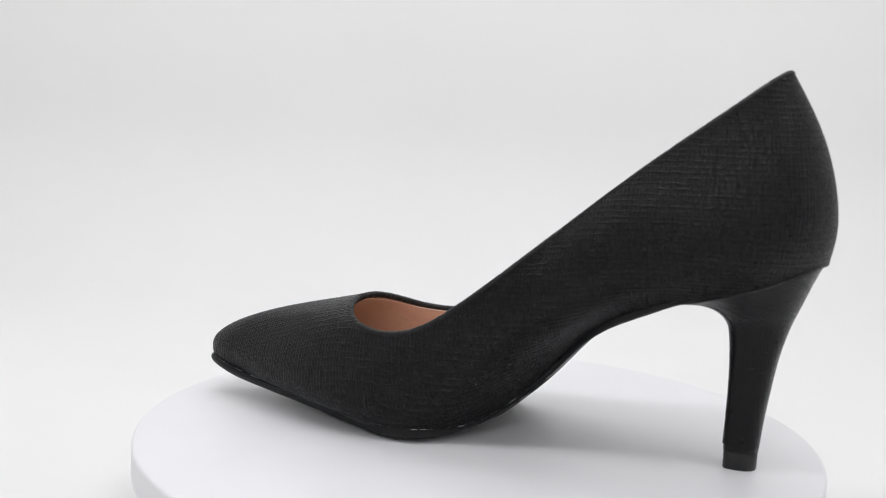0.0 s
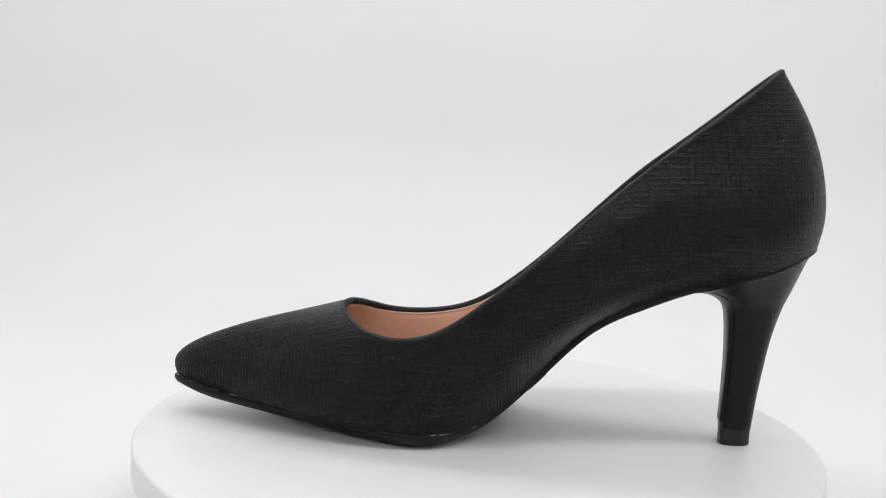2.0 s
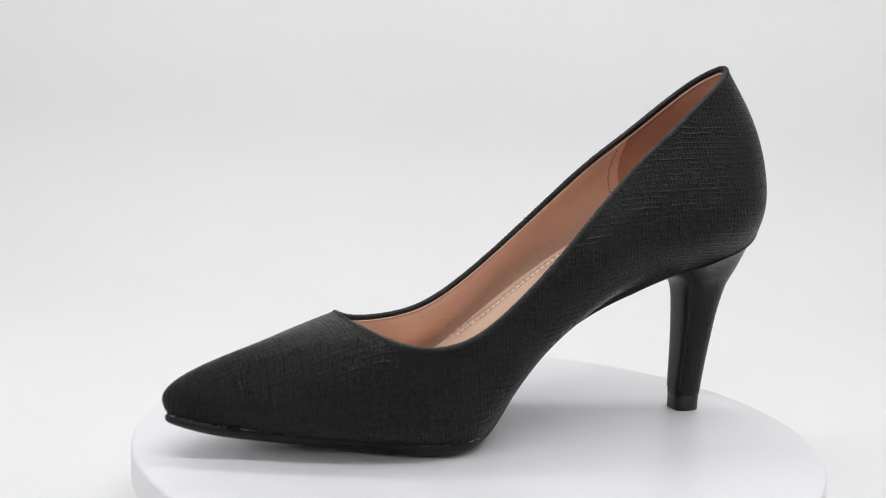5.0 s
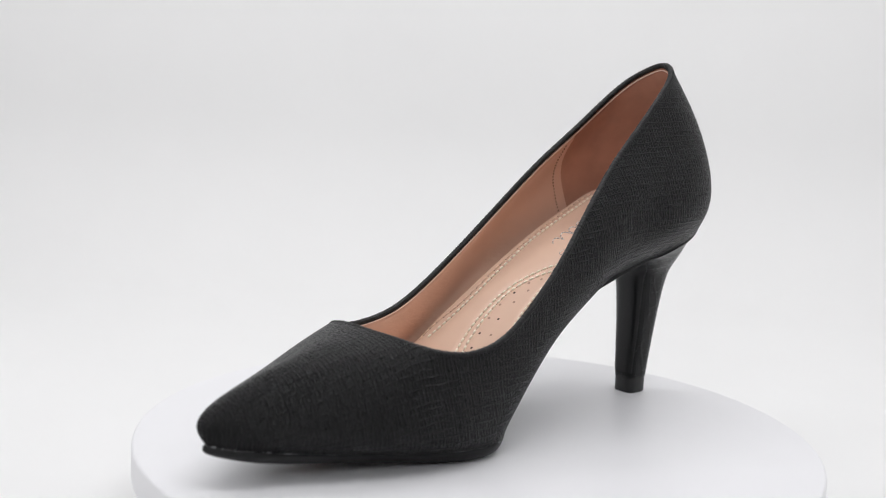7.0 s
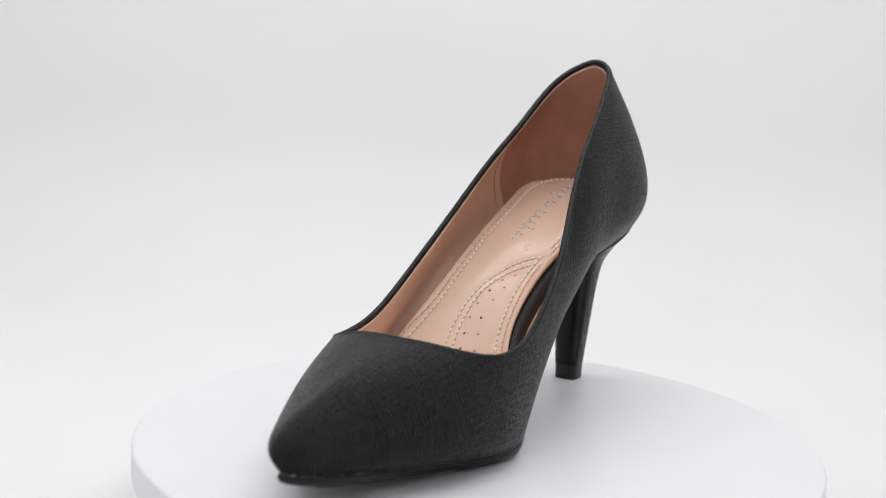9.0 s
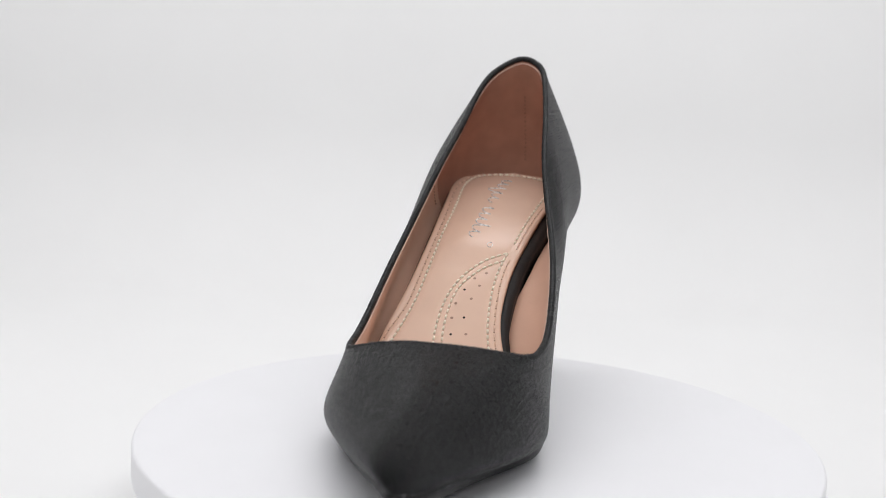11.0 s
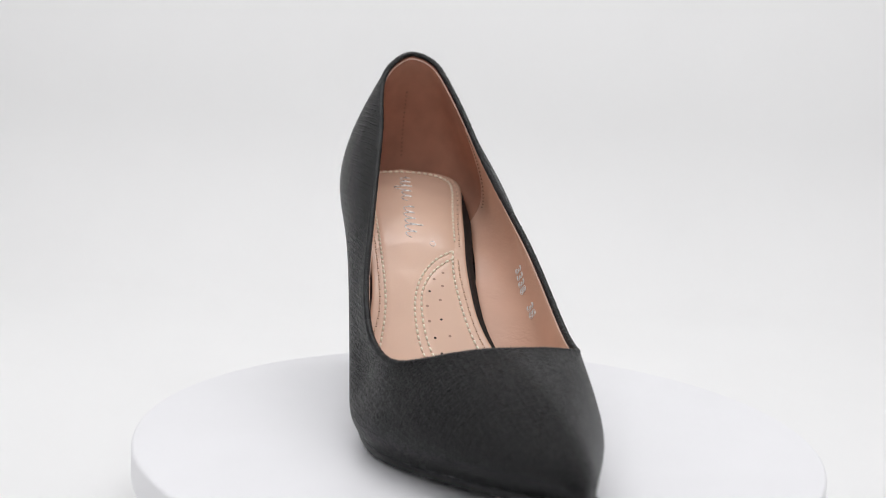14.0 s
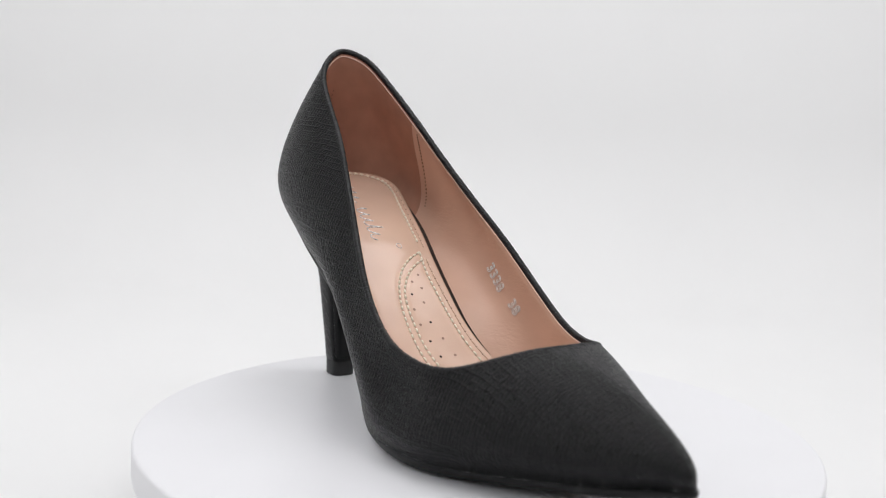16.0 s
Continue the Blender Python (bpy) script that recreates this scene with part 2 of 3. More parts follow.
FEATHER = loop((-.0018, -.0046, .0756),
    [(.0030, .0095, .0745), (.0177, .0179, .0683), (.0398, .0162, .0613), (.0594, .0116, .0538), (.0767, .0054, .0429), (.0925, .0004, .0255),
     (.1116, .0120, .0083), (.1296, .0292, .0057), (.1502, .0290, .0052), (.1780, .0194, .0067), (.2080, .0126, .0107), (.2236, .0090, .0137)],
    [(.0029, -.0182, .0745), (.0178, -.0268, .0686), (.0373, -.0307, .0607), (.0571, -.0321, .0524), (.0768, -.0340, .0426), (.0939, -.0365, .0258),
     (.1110, -.0408, .0080), (.1291, -.0434, .0055), (.1512, -.0402, .0051), (.1790, -.0261, .0066), (.2083, -.0093, .0106), (.2237, -.0019, .0136)],
    (.2312, .0030, .0150))
BULGE = loop((-.0035, -.0039, .0871),
    [(.0025, .0126, .0868), (.0152, .0232, .0823), (.0381, .0258, .0760), (.0610, .0237, .0648), (.0828, .0249, .0516), (.1007, .0251, .0370),
     (.1176, .0272, .0196), (.1326, .0318, .0119), (.1529, .0336, .0106), (.1808, .0275, .0129), (.2099, .0156, .0157), (.2251, .0084, .0197)],
    [(.0025, -.0199, .0867), (.0138, -.0317, .0819), (.0362, -.0368, .0752), (.0583, -.0381, .0645), (.0803, -.0403, .0511), (.0977, -.0425, .0357),
     (.1171, -.0453, .0215), (.1334, -.0469, .0138), (.1538, -.0441, .0135), (.1821, -.0327, .0173), (.2116, -.0162, .0194), (.2263, -.0068, .0209)],
    (.2326, .0006, .0205))
UPPER = loop((.0023, -.0044, .1139),
    [(.0066, .0085, .1134), (.0190, .0167, .1085), (.0412, .0200, .0987), (.0623, .0233, .0878), (.0834, .0263, .0725), (.1001, .0287, .0544),
     (.1180, .0306, .0382), (.1340, .0319, .0295), (.1521, .0317, .0283), (.1767, .0256, .0292), (.1961, .0143, .0321), (.2069, .0076, .0329)],
    [(.0087, -.0181, .1122), (.0220, -.0294, .1060), (.0438, -.0345, .0941), (.0636, -.0359, .0808), (.0840, -.0380, .0632), (.1001, -.0410, .0457),
     (.1163, -.0429, .0309), (.1325, -.0424, .0253), (.1510, -.0413, .0257), (.1767, -.0314, .0292), (.1972, -.0153, .0323), (.2073, -.0054, .0330)],
    (.2114, .0012, .0336))
TOPLINE = loop((.0150, -.0036, .1373),
    [(.0194, .0044, .1345), (.0295, .0090, .1267), (.0489, .0131, .1114), (.0647, .0157, .0987), (.0824, .0207, .0829), (.0983, .0261, .0680),
     (.1154, .0294, .0532), (.1314, .0307, .0423), (.1459, .0297, .0389), (.1558, .0270, .0402), (.1625, .0206, .0424), (.1675, .0105, .0444)],
    [(.0177, -.0117, .1346), (.0273, -.0197, .1260), (.0460, -.0236, .1103), (.0632, -.0278, .0954), (.0836, -.0336, .0740), (.1014, -.0383, .0558),
     (.1189, -.0404, .0424), (.1344, -.0401, .0368), (.1502, -.0378, .0362), (.1599, -.0316, .0389), (.1657, -.0223, .0423), (.1687, -.0112, .0446)],
    (.1693, -.0007, .0450))

NU, NR = 260, 56
LOOPS = [closed_curve(c, NU) for c in (FEATHER, BULGE, UPPER, TOPLINE)]


def upper_grid(rows):
    """Points of the upper at the given heights, 0 at the sole and 1 at the top line."""
    G = np.empty((len(rows), NU, 3))
    for i in range(NU):
        P = np.array([L[i] for L in LOOPS])
        k = np.concatenate([[0], np.cumsum(np.linalg.norm(np.diff(P, axis=0), axis=1) ** 0.6)])
        G[:, i] = natural(k / k[-1], P, rows)
    return G


def outward(G):
    du = np.roll(G, -1, 1) - np.roll(G, 1, 1)
    dr = np.gradient(G, axis=0)
    N = np.cross(du, dr)
    return N / np.maximum(np.linalg.norm(N, axis=2), 1e-12)[:, :, None]


ROWS = np.linspace(0, 1, NR)
SKIN = upper_grid(ROWS)
NORMAL = outward(SKIN)
if NORMAL[NR // 2, 60, 1] < 0:
    NORMAL = -NORMAL


def insole_z(s):
    return natural([.010, .030, .044, .057, .070, .0885, .1046, .116, .130, .150, .172], [.0853, .0804, .0743, .0680, .0605, .0474, .0331, .0232, .0155, .0125, .0125], np.atleast_1d(s))


def natural_loop(x, y, at):
    """A smooth closed curve through y at x, which ends where it began."""
    X = np.concatenate([x[-6:-1] - x[-1], x, x[1:6] + x[-1]])
    Y = np.concatenate([y[-6:-1], y, y[1:6]])
    return natural(X, Y, at)


def leather_uv():
    """Lays the embossed sheet on the upper: columns across the shoe, rows along it, level round the heel."""
    along = np.array([1.0, 0, 0])
    gv = np.cross(NORMAL, along)
    level = np.array([0, 0, 1.0]) - NORMAL * NORMAL[:, :, 2:3]
    side = np.where(np.arange(NU) < NU // 2, 1.0, -1.0)[None, :, None]
    if (gv * level * side)[20, 20:60].sum() < 0:
        gv = -gv
    f = np.clip((0.060 - SKIN[:, :, 0:1]) / 0.030, 0, 1)
    gv = gv * (1 - f) + side * level * f
    gv /= np.maximum(np.linalg.norm(gv, axis=2, keepdims=True), 0.25)
    gu = np.cross(gv, NORMAL)
    P = np.concatenate([SKIN, SKIN[:, :1]], 1)
    # the sheet lies true on the quarters and the top of the vamp, and is stretched down round the toe
    k = np.clip((SKIN[:, :, 0] - 0.125) / 0.04, 0, 1)
    true = 1 - k + k * (0.02 + np.clip(NORMAL[:, :, 2], 0, 1) ** 3)
    true = np.concatenate([true, true[:, :1]], 1)
    wx, wy = (true[:, 1:] + true[:, :-1]) / 2, (true[1:] + true[:-1]) / 2
    out = []
    for g in (gu, gv):
        g = np.concatenate([g, g[:, -1:]], 1)
        ex = ((g[:, 1:] + g[:, :-1]) / 2 * (P[:, 1:] - P[:, :-1])).sum(2)
        ey = ((g[1:] + g[:-1]) / 2 * (P[1:] - P[:-1])).sum(2)

        def spread(dx, dy):
            dx, dy = dx * wx, dy * wy
            r = np.zeros(P.shape[:2])
            r[:, 1:] += dx
            r[:, :-1] -= dx
            r[1:] += dy
            r[:-1] -= dy
            return r

        # the sheet with these slopes that fits best
        x = np.zeros(P.shape[:2])
        r = spread(ex, ey)
        d, rr = r.copy(), (r * r).sum()
        for _ in range(2500):
            q = spread(np.diff(d, axis=1), np.diff(d, axis=0))
            al = rr / (d * q).sum()
            x, r = x + al * d, r - al * q
            r2 = (r * r).sum()
            if r2 < 1e-16:
                break
            d, rr = r + d * (r2 / rr), r2
        out.append(x - x.min())
    return np.stack(out, 2)


def build_upper(shoe):
    part("upper", grid_bm(place(SKIN), wrap=True, uv=leather_uv()), M_LEATHER, shoe, "black cross-hatched leather upper")
    # rolled edge along the opening
    edge = SKIN[-1] - NORMAL[-1] * 0.0010
    # pinched into small cross ridges all along
    rng = np.random.default_rng(5)
    loop = np.vstack([edge, edge[:1]])
    run = np.concatenate([[0], np.cumsum(np.linalg.norm(np.diff(loop, axis=0), axis=1))])
    count = int(run[-1] / 0.00032)
    at = np.linspace(0, run[-1], count, endpoint=False)
    fine = np.column_stack([natural_loop(run, loop[:, c], at) for c in range(3)])
    pitch = np.cumsum(rng.uniform(0.28, 0.62, count))
    radius = 0.00118 + 0.00016 * np.sin(2 * math.pi * pitch) * rng.uniform(0.5, 1.2, count)
    part("topline_binding", tube_bm(place(fine), radius, 10, True), M_BINDING, shoe, "rolled black edge of the opening")


def build_lining(shoe):
    rows = np.linspace(0, 1, 100)
    G = upper_grid(rows)
    N = outward(G)
    if N[50, 60, 1] < 0:
        N = -N
    k = 31
    low = np.array([0.10 + 0.5 * max(0.0, 1 - abs(i - NU / 2) / 45) ** 0.5 for i in range(NU)])

    def inside(depth):
        top = np.clip((rows - 0.93) / 0.06, 0, 1)[:, None, None]
        S = G - N * (depth * (1 - 0.3 * top))
        out = np.empty((34, NU, 3))
        for i in range(NU):
            at = np.linspace(low[i], 0.992, 34) * 99
            for c in range(3):
                out[:, i, c] = np.interp(at, np.arange(100), S[:, i, c])
        return out

    back = [i % NU for i in range(-k - 2, k + 3)]
    front = [i for i in range(k - 1, NU - k + 2)]
    part("lining", grid_bm(place(inside(0.0027))[:, front], flip=True), M_LINING, shoe, "smooth tan leather lining")
    part("heel_lining", grid_bm(place(inside(0.0023))[:, back], flip=True), M_SUEDE, shoe, "brown napped heel lining")
    rim = upper_grid(np.array([0.965, 0.978, 0.990]))
    rn = outward(rim)
    if rn[1, 60, 1] < 0:
        rn = -rn
    part("lining_edge", tube_bm(place(rim[1] - rn[1] * 0.0024), 0.00028, 6, True), M_LINING_EDGE, shoe, "pale cut edge of the lining")
    # stitch rows that join the two, and the one up the back
    S = upper_grid(np.linspace(0.30, 0.94, 24))
    SN = outward(S)
    if SN[11, 60, 1] < 0:
        SN = -SN
    for col in (k + 1, NU - k - 1, 0):
        row = place(S[:, col] - SN[:, col] * (0.0029 if col else 0.0025))
        bm = bmesh.new()
        if col == 0:
            row = row[:17]
        for a, b in zip(row[:-1], row[1:]):
            tube_bm([a + (b - a) * 0.25, a + (b - a) * 0.62], 0.00026, 5, False, bm)
        part("stitching", bm, M_THREAD_TAN, shoe, "row of brown stitches in the lining")


def cushion(s):
    """The raised heel cushion, with a short slope at the arch."""
    f = np.clip((0.080 - s) / 0.015, 0, 1)
    return f * f * (3 - 2 * f)


def build_insole(shoe):
    # pad: back edge rounded, drawn in at the arch on the inner side
    inner = [(.0120, -.006), (.0145, .008), (.0230, .0155), (.034, .0155), (.047, .0128), (.064, .0097), (.077, .0073), (.089, .0064), (.098, .0068), (.108, .0099), (.120, .0165), (.140, .022), (.165, .020)]
    outer = [(.0120, -.007), (.0140, -.020), (.0220, -.0290), (.034, -.0302), (.050, -.0300), (.064, -.0302), (.077, -.0310), (.087, -.0322), (.097, -.0345), (.108, -.0375), (.120, -.0385), (.140, -.036), (.165, -.027)]
    rim_in = [(.1110, -.0340), (.1028, -.0308), (.0939, -.0282), (.0807, -.0266), (.0623, -.0255), (.0406, -.0247), (.024, -.0240), (.0165, -.0200), (.0150, -.007), (.0165, .0050), (.0225, .0110), (.032, .0118), (.0410, .0100), (.0518, .0076), (.0700, .0044)]
    seams = [(rim_in, 0.0026),
             ([(.1130, -.0368), (.1085, -.0362), (.0983, -.0318), (.0859, -.0292), (.0701, -.0279), (.0461, -.0274), (.0270, -.0272), (.0170, -.0235)], 0.0036),
             ([(.0713, .0032), (.0793, .0015), (.0894, .0011), (.0981, .0019), (.1052, .0035), (.1125, .0065), (.120, .0105)], 0.0026),
             ([(.0745, .0046), (.0792, .0039), (.0893, .0037), (.0980, .0045), (.1051, .0061), (.1130, .0098), (.120, .0140)], 0.0036),
             ([(.0240, .0138), (.0330, .0137), (.0440, .0115), (.0560, .0088), (.0700, .0062)], 0.0036),
             ([(.0713, .0032), (.0743, -.0035), (.0799, -.0101), (.0864, -.0143), (.0935, -.0167), (.1006, -.0174), (.1060, -.0172), (.1125, -.0155), (.120, -.012)], 0.0026),
             ([(.0745, .0028), (.0783, -.0046), (.0824, -.0089), (.0876, -.0125), (.0934, -.0141), (.0987, -.0145), (.1041, -.0143), (.1110, -.0126), (.118, -.009)], 0.0026)]
    pulled = np.vstack([arc_curve(c, 160) for c, _ in seams])

    def channel(sv):
        """Depth to which the seams pull the pad down."""
        sv = np.asarray(sv, float).reshape(-1, 2)
        d = np.array([((pulled - p) ** 2).sum(1).min() for p in sv])
        return 0.00050 * np.exp(-d / 0.0010 ** 2)

    n, m = 230, 56
    a, b = arc_curve(inner, n), arc_curve(outer, n)
    G = np.empty((n, m + 1, 3))
    for j in range(m + 1):
        f = j / m
        sv = a * (1 - f) + b * f
        rise = 0.0011 * (2 * f - 1) ** 4
        pad = 0.0017 * cushion(sv[:, 0]) * (1 - (2 * f - 1) ** 2)
        edge = 0.0007 * np.clip((abs(2 * f - 1) - 0.94) / 0.06, 0, 1) ** 2
        G[:, j, :2] = sv
        G[:, j, 2] = insole_z(sv[:, 0]) + rise + pad - edge - channel(sv)
    bm = grid_bm(place(G))
    geo = bmesh.ops.extrude_face_region(bm, geom=list(bm.faces))
    for v in [g for g in geo["geom"] if isinstance(g, bmesh.types.BMVert)]:
        v.co.z -= 0.0016
    bmesh.ops.recalc_face_normals(bm, faces=bm.faces)
    insole = part("insole", bm, M_INSOLE, shoe, "padded beige leather insole")

    def height(sv):
        sv = np.asarray(sv, float)
        c = (np.interp(sv[:, 0], a[:, 0], a[:, 1]) + np.interp(sv[:, 0], b[:, 0], b[:, 1])) / 2
        w = np.abs(np.interp(sv[:, 0], a[:, 0], a[:, 1]) - np.interp(sv[:, 0], b[:, 0], b[:, 1])) / 2
        q = np.clip((sv[:, 1] - c) / np.maximum(w, 1e-4), -1, 1)
        return np.column_stack([sv, insole_z(sv[:, 0]) + 0.0011 * q ** 4 + 0.0017 * cushion(sv[:, 0]) * (1 - q * q) - channel(sv)])

    def stitch(ctrl, pitch=0.0026):
        sv = arc_curve(ctrl, 300)
        P = height(sv)
        L = np.linalg.norm(np.diff(P, axis=0), axis=1).sum()
        k = int(L / pitch)
        bm = bmesh.new()
        holes = bmesh.new()
        pts3 = arc_curve(P[::6], 5 * k + 1)
        for i in range(k):
            q = place(pts3[5 * i:5 * i + 4]).copy()
            q[:, 2] += np.array([0.0, 0.00036, 0.00036, 0.0])
            tube_bm(q, 0.00030 if pitch > 0.003 else 0.00047, 6, False, bm)
            # a brown dot whose colour gives the shade in the needle hole
            d = place(pts3[5 * i + 4])
            tube_bm([d + np.array([0, 0, -0.0002]), d + np.array([0, 0, 0.00010])], 0.00036 if pitch > 0.003 else 0.00020, 6, False, holes)
        part("stitching", bm, M_THREAD_LOW if pitch > 0.003 else M_THREAD, insole, "cream topstitch thread")
        tagged(part("needle_holes", holes, M_PIT_SHADE, insole), kind="stuff")

    for ctrl, pitch in seams:
        stitch(ctrl, pitch)

    # punched holes and shallow dimples in the oval: nearly flat discs, their inner shade put into the colour
    for sv, r, mat in ([(q, 0.00052, M_HOLE_SHADE) for q in ((.0885, -.0099), (.0987, -.0074), (.1048, -.0110), (.1100, -.0095))]
                       + [(q, 0.00060, M_PIT_SHADE) for q in ((.0836, -.0071), (.0865, -.0044), (.0918, -.0064), (.0939, -.0119), (.0992, -.0121), (.1043, -.0052), (.1100, -.0032), (.0810, -.0030))]):
        c0 = height([sv])[0]
        dz = (insole_z(sv[0] + 0.0005)[0] - insole_z(sv[0] - 0.0005)[0]) / 0.001
        bm = bmesh.new()
        ring = []
        for w in np.linspace(0, 2 * math.pi, 12, endpoint=False):
            ds, dv = r * math.cos(w) / math.hypot(1, dz), r * math.sin(w)
            ring.append(bm.verts.new(place([c0[0] + ds, c0[1] + dv, c0[2] + dz * ds + 0.00012])))
        f = bm.faces.new(ring)
        bmesh.ops.inset_region(bm, faces=[f], thickness=r * 0.3, depth=-0.00006)
        bmesh.ops.recalc_face_normals(bm, faces=bm.faces)
        part("perforation", bm, mat, insole)

    # silver maker's mark: plain wavy script shapes along the heel, and a small ring
    def script(s0, s1, v0, v1, strokes):
        # a running pen line: each stroke reaches its own height above or below the line of writing
        k = len(strokes)
        f = np.linspace(0, k, 22 * k)
        i = np.minimum(f.astype(int), k - 1)
        up = np.array([p[0] for p in strokes])[i]
        down = np.array([p[1] for p in strokes])[i]
        w = 2 * math.pi * (f - i)
        y = np.where(np.sin(w) >= 0, up, down) * np.abs(np.sin(w)) ** 0.8 * np.sign(np.sin(w))
        x = s0 + (s1 - s0) * f / k + 0.0007 * np.sin(w) + 0.0006 * np.cos(w)
        q = place(height(np.column_stack([x, v0 + (v1 - v0) * f / k + y])))
        q[:, 2] += 0.00010
        part("foil_mark", tube_bm(q, 0.00025, 5), M_FOIL, insole, "worn silver foil stamp")

    script(0.0225, 0.0420, -0.0070, -0.0098, [(.0022, .0020), (.0020, .0022), (.0024, .0050), (.0022, .0020), (.0020, .0021)])
    script(0.0455, 0.0650, -0.0100, -0.0126, [(.0022, .0021), (.0021, .0022), (.0023, .0020), (.0052, .0021), (.0023, .0020)])
    ring = [(0.0685 + 0.0011 * math.cos(w), -0.0046 + 0.0011 * math.sin(w)) for w in np.linspace(0, 2 * math.pi, 22)]
    q = place(height(ring))
    q[:, 2] += 0.00004
    part("foil_mark", tube_bm(q, 0.00013, 4), M_FOIL, insole, "worn silver foil stamp")

    # black sheet under the pad, standing out a little at the arch
    n, m = 70, 14
    a2 = arc_curve([(p[0] - 0.002 * (i == 0), p[1] + (0.0 if i == 0 else 0.0034 if 0.04 < p[0] < 0.115 else 0.0016)) for i, p in enumerate(inner)], n)
    b2 = arc_curve([(p[0] - 0.002 * (i == 0), p[1] - (0.0 if i == 0 else 0.0016)) for i, p in enumerate(outer)], n)
    rows = []
    for j in range(-2, m + 3):
        f = min(max(j / m, 0), 1)
        sv = a2 * (1 - f) + b2 * f
        deep = 1 - 0.65 * np.clip((sv[:, 0] - 0.104) / 0.014, 0, 1)
        drop = 0.0022 + (0.0008 if j in (0, m) else 0.0030 if j in (-1, m + 1) else 0.0062 if j in (-2, m + 2) else 0) * deep
        rows.append(np.column_stack([sv, insole_z(sv[:, 0]) - drop]))
    part("underlay", grid_bm(place(np.array(rows))), M_UNDERLAY, shoe, "black sheet under the insole")


def build_outsole(shoe):
    F = LOOPS[0]
    zb = lambda s: natural([-.002, .015, .0373, .0557, .0738, .0877, .0956, .1016, .1096, .118, .130, .145, .160, .180, .200, .220, .234],
                           [.0700, .0640, .0555, .0505, .0412, .0272, .0192, .0134, .0064, .0028, .0006, .0000, .0008, .0028, .0055, .0091, .0122], s)
    T = np.roll(F, -1, 0) - np.roll(F, 1, 0)
    N = np.column_stack([T[:, 1], -T[:, 0], 0 * T[:, 0]])
    N /= np.linalg.norm(N, axis=1)[:, None]
    if N[60, 1] < 0:
        N = -N
    half = NU // 2
    spine_s = np.clip(F[:, 0], 0.016, 0.216)
    sa, sb = F[:half + 1], np.vstack([F[half:], F[:1]])[::-1]
    spine_v = (np.interp(spine_s, sa[:, 0], sa[:, 1]) + np.interp(spine_s, sb[:, 0], sb[:, 1])) / 2
    SP = np.column_stack([spine_s, spine_v])
    w = np.clip((F[:, 0] - 0.088) / 0.026, 0, 1)
    w = w * w * (3 - 2 * w)
    thick = 0.0007 + 0.0023 * np.clip((F[:, 0] - 0.034) / 0.026, 0, 1)
    bottom = zb(F[:, 0]) * w + (F[:, 2] - thick) * (1 - w)
    bottom = np.minimum(bottom, F[:, 2] - 0.0006)
    # the wall of the sole leans in under the ball and stands out round the toe
    toe = np.clip((F[:, 0] - 0.170) / 0.045, 0, 1)
    rings = []
    for off, lean, inset, f in ((-0.003, 0, 0, -0.12), (0.0, 0, 0, -0.06), (0.0003, 0, 0, 0.05), (0.0004, .0002, 0, 0.2), (0.0004, .0006, 0, 0.45), (0.0002, .0012, 0, 0.68),
                                (-0.0002, .0020, 0.02, 0.86), (-0.0004, .0028, 0.07, 0.97), (-0.0004, .0030, 0.2, 1.0), (0, 0, 0.5, 1.0), (0, 0, 0.97, 1.0)):
        out = off * np.where(off > 0, w * (0.5 + 2.0 * toe ** 2), 1.0) - lean * (1 - toe) * w
        P = F[:, :2] + N[:, :2] * out[:, None]
        P = P + (SP - P) * inset
        rings.append(np.column_stack([P, F[:, 2] + (bottom - F[:, 2]) * f]))
    bm = grid_bm(place(np.array(rings)), wrap=True, flip=True)
    bmesh.ops.recalc_face_normals(bm, faces=bm.faces)
    part("outsole", bm, M_SOLE, shoe, "thin black rubber outsole")
    # a thin tab on the underside, at the inner edge of the arch
    i = np.arange(60, 64)
    edge = F[i, :2] - N[i, :2] * 0.0016
    deep = edge + (SP[i] - edge) * 0.5
    tab = [np.column_stack([e, bottom[i] + dz]) for e, dz in ((edge, 0.0004), (edge, -0.0004), (deep, -0.0004), (deep, 0.0004))]
    bm = grid_bm(place(np.array(tab)))
    bmesh.ops.holes_fill(bm, edges=bm.edges)
    bmesh.ops.recalc_face_normals(bm, faces=bm.faces)
    part("sole_tab", bm, M_TAB, shoe, "small thin black tab under the arch", smooth=False)
    # specks of dried glue in the joint between upper and sole
    rng = random.Random(5)
    bm = bmesh.new()
    spots = [F[i] + N[i] * 0.0005 + np.array([0, 0, 0.0003]) for i in range(NU)]
    for i in range(62, 198):
        for k in range(2):
            if rng.random() < 0.42:
                a, b = np.array(spots[i]), np.array(spots[i + 1])
                f, thick = rng.random() * 0.7, 0.00003 + 0.00017 * rng.random() ** 4
                a[2] += rng.uniform(-0.0002, 0.0002)
                tube_bm(place([a + (b - a) * f, a + (b - a) * (f + 0.2 + 0.9 * rng.random())]), thick, 4, False, bm)
    tagged(part("glue_line", bm, M_GLUE, shoe, "flecks of pale dried glue along the joint"), kind="stuff")


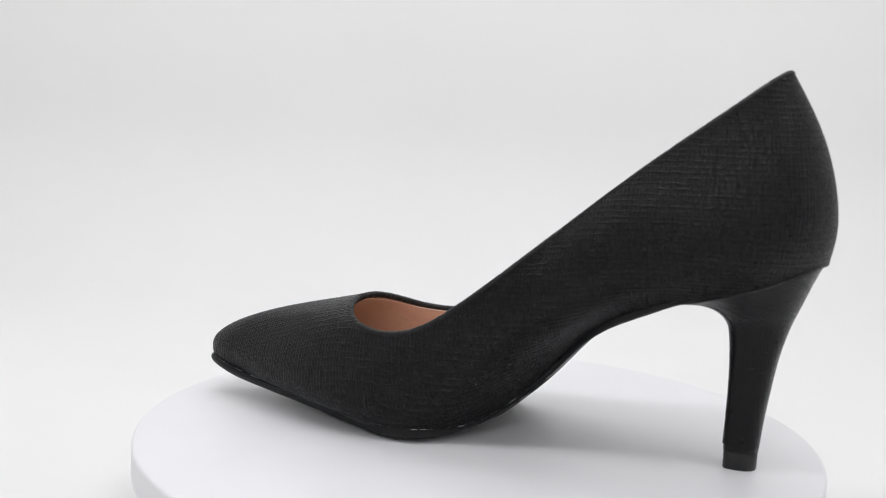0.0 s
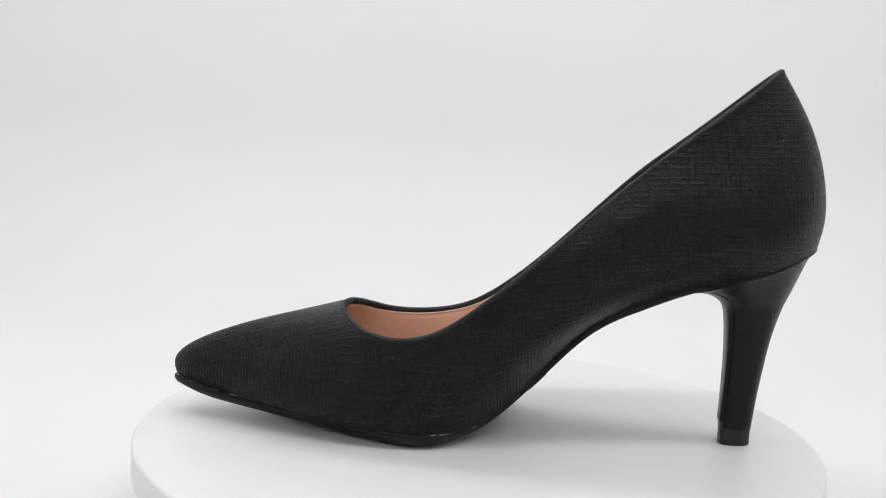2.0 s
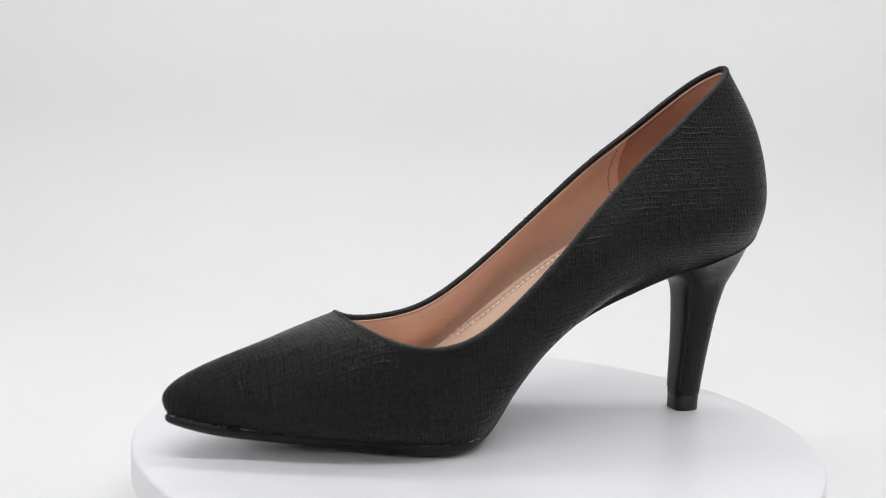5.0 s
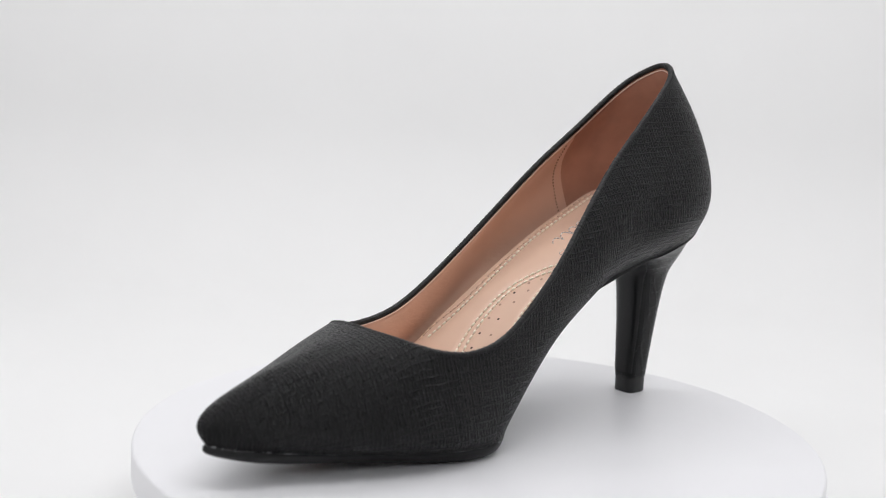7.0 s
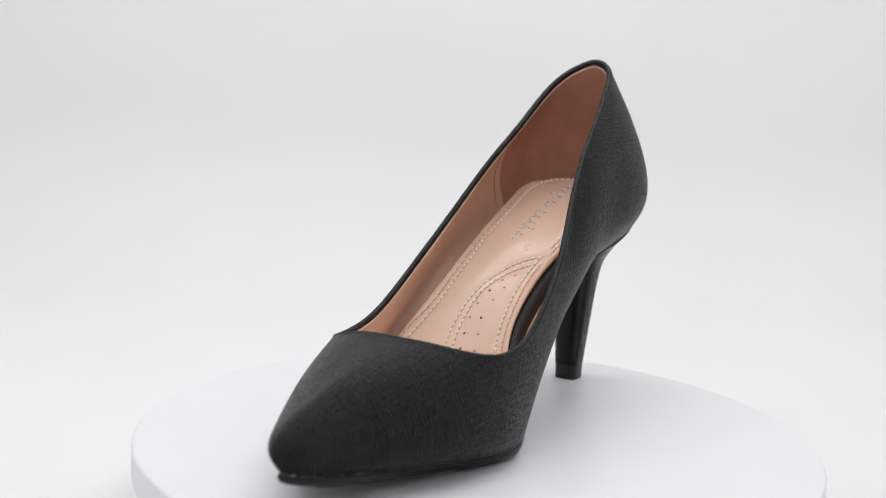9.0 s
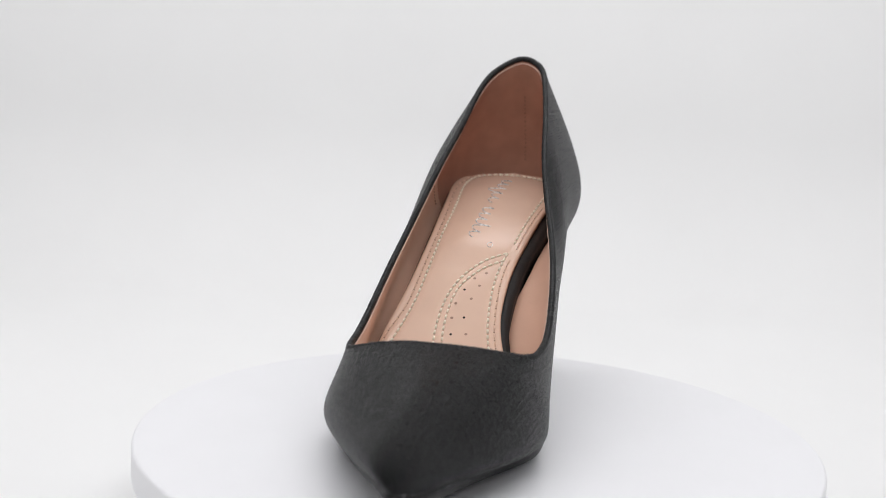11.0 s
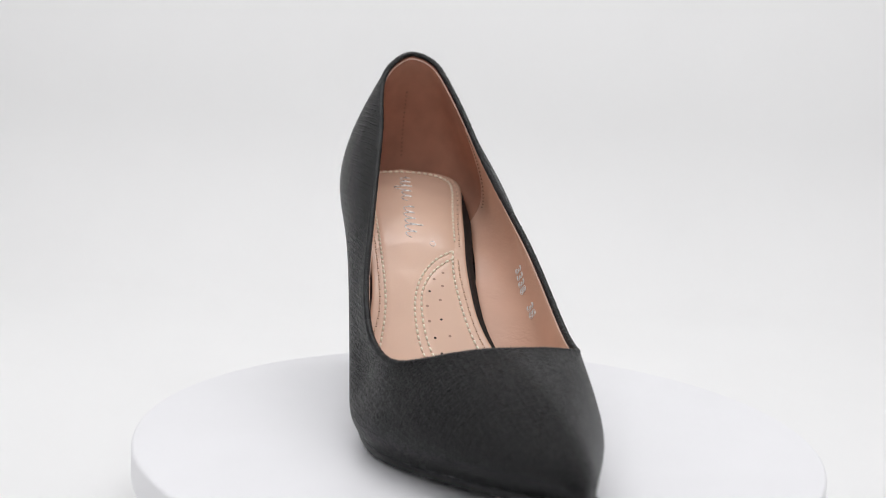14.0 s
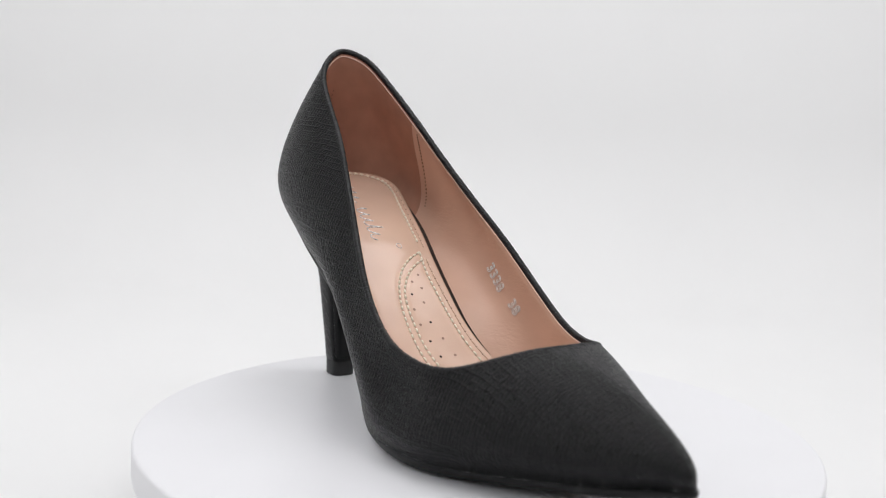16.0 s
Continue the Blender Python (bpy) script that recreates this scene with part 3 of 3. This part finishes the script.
def build_heel(shoe):
    # back point, front point, half width of rings from the tip upward
    back = [(.0160, .0063), (.0149, .0185), (.0134, .0300), (.0117, .0405), (.0088, .0515), (.0061, .0585), (.0028, .0670), (-.0006, .0746)]
    front = [(.0279, .0063), (.0275, .0190), (.0274, .0310), (.0278, .0410), (.0288, .0495), (.0315, .0540), (.0385, .0566), (.0512, .0556)]
    half = [.0053, .0064, .0074, .0084, .0100, .0136, .0184, .0232]
    k = np.arange(len(half), dtype=float)
    q = np.linspace(0, len(half) - 1, 40)
    B, Fr, H = natural(k, back, q), natural(k, front, q), natural(k, half, q)
    n = 48
    G = np.empty((40, n, 3))
    for i in range(40):
        c0, d = (B[i] + Fr[i]) / 2, (Fr[i] - B[i]) / 2
        for j in range(n):
            w = 2 * math.pi * j / n
            x, y = math.cos(w), math.sin(w)
            f = min(1.0, i / 36) ** 3
            sq = (0.42 if x > 0 else 0.85) * (1 - f) + f
            X = math.copysign(abs(x) ** sq, x)
            Y = math.copysign(abs(y) ** ((0.62 if x > 0 else 0.8) * (1 - f) + f), y)
            G[i, j] = (c0[0] + d[0] * X, -0.0048 + H[i] * Y, c0[1] + d[1] * X)
    u = np.linspace(0, 1, n + 1)[None, :] * 4 * H[:, None]
    z = np.repeat(G[:, :1, 2], n + 1, 1)
    heel = part("heel", grid_bm(place(G), wrap=True, uv=np.stack([u, z], 2), cap_first=True, cap_last=True, flip=True), M_HEEL, shoe, "slim tapered black heel wrapped in leather")
    # the breast: a separate smooth strip laid between the two turned edges of the wrap
    cols = [j % n for j in range(-6, 7)]
    lift = 0.00045 * (1 - np.abs(np.linspace(-1, 1, 13)) ** 6)
    face = G[1:36][:, cols].copy()
    face[:, :, 0] += lift[None, :] + 0.00005
    part("heel_breast", grid_bm(place(face), flip=True), M_BREAST, heel, "smooth black strip down the front of the heel")
    for j in (6, n - 6):
        seam = G[1:36, j].copy()
        seam[:, 0] += 0.00012
        part("heel_seam", tube_bm(place(seam), 0.00022, 6), M_BINDING, heel, "fine turned edge of the heel wrap")
    # added bead under the upper's edge, shaped to draw the seam's highlight and shadow
    F = LOOPS[0]
    run = [i % NU for i in range(-25, 26)]
    bead = F[run] + np.array([0.0004, 0, -0.0010])
    bead[:, 1] = -0.0048 + (bead[:, 1] + 0.0048) * 0.975
    part("seam_highlight_bead", tube_bm(place(bead), 0.00045, 8), M_BINDING, heel, "thin black bead added to draw highlight and shadow along the heel seam")
    # rubber lift, set a little forward, bevelled at the ground
    rows = []
    for z, f in ((0.0, 0.93), (0.0002, 0.955), (0.0058, 0.965), (0.0060, 0.95), (0.0066, 0.93)):
        ring = G[0].copy()
        m = ring.mean(0)
        ring = m + (ring - m) * f
        ring[:, 2] = z
        rows.append(ring)
    part("heel_lift", grid_bm(place(np.array(rows)), wrap=True, cap_first=True, cap_last=True, flip=True), M_LIFT, heel, "black rubber heel lift")


def build_size_mark(shoe, text, s0, z0):
    """Silver digits stamped on the lining of the inner side."""
    i = int(np.argmin(np.abs(SKIN[30, :NU // 2, 0] - s0)))
    r = int(np.argmin(np.abs(SKIN[:, i, 2] - z0)))
    p, nrm = place(SKIN[r, i]), -(NORMAL[r, i] @ TO_WORLD)
    run = Vector(place(SKIN[r, i + 4]) - place(SKIN[r, i - 4])).normalized()
    nrm = Vector(nrm).normalized()
    up = nrm.cross(run).normalized()
    cu = bpy.data.curves.new("size_mark", "FONT")
    cu.body, cu.size, cu.align_x, cu.align_y, cu.space_character = text, 0.0060, "CENTER", "CENTER", 1.04
    cu.fill_mode, cu.bevel_depth, cu.bevel_resolution = "NONE", 0.00016, 1
    ob = bpy.data.objects.new("size_mark", cu)
    scene.collection.objects.link(ob)
    bpy.context.view_layer.update()
    me = bpy.data.meshes.new_from_object(ob.evaluated_get(bpy.context.evaluated_depsgraph_get()))
    bpy.data.objects.remove(ob)
    m = Matrix((run, up, nrm)).transposed().to_4x4()
    m.translation = Vector(p) + nrm * 0.0030
    me.transform(m)
    me.materials.clear()
    me.materials.append(M_STAMP)
    o = new("size_mark", me)
    o.parent = shoe
    tagged(o, "silver stamped size number on the lining")


shoe = tagged(new("pump_shoe"), "black cross-hatched leather pump with slim heel and tan lining", "shoe")
build_upper(shoe)
build_lining(shoe)
build_insole(shoe)
build_outsole(shoe)
build_heel(shoe)
build_size_mark(shoe, "3338", 0.0932, 0.0523)
build_size_mark(shoe, "38", 0.1040, 0.0428)


def motions():
    # the turntable turns about nine degrees a second
    turn = [(0, -71.40), (1, -62.80), (2, -54.25), (3, -45.40), (4, -36.34), (6.5, -13.48), (7.5, -4.50), (8.5, 4.49), (9, 9.02), (11.5, 31.46), (12.5, 40.62), (13.5, 49.86), (14.5, 59.10), (15.5, 68.21), (16, 72.73)]
    rows = [(t, pose(0, 0, 0, 0, 0, a)) for t, a in turn]
    walk(platter, rows)
    walk(shoe, rows)


motions()
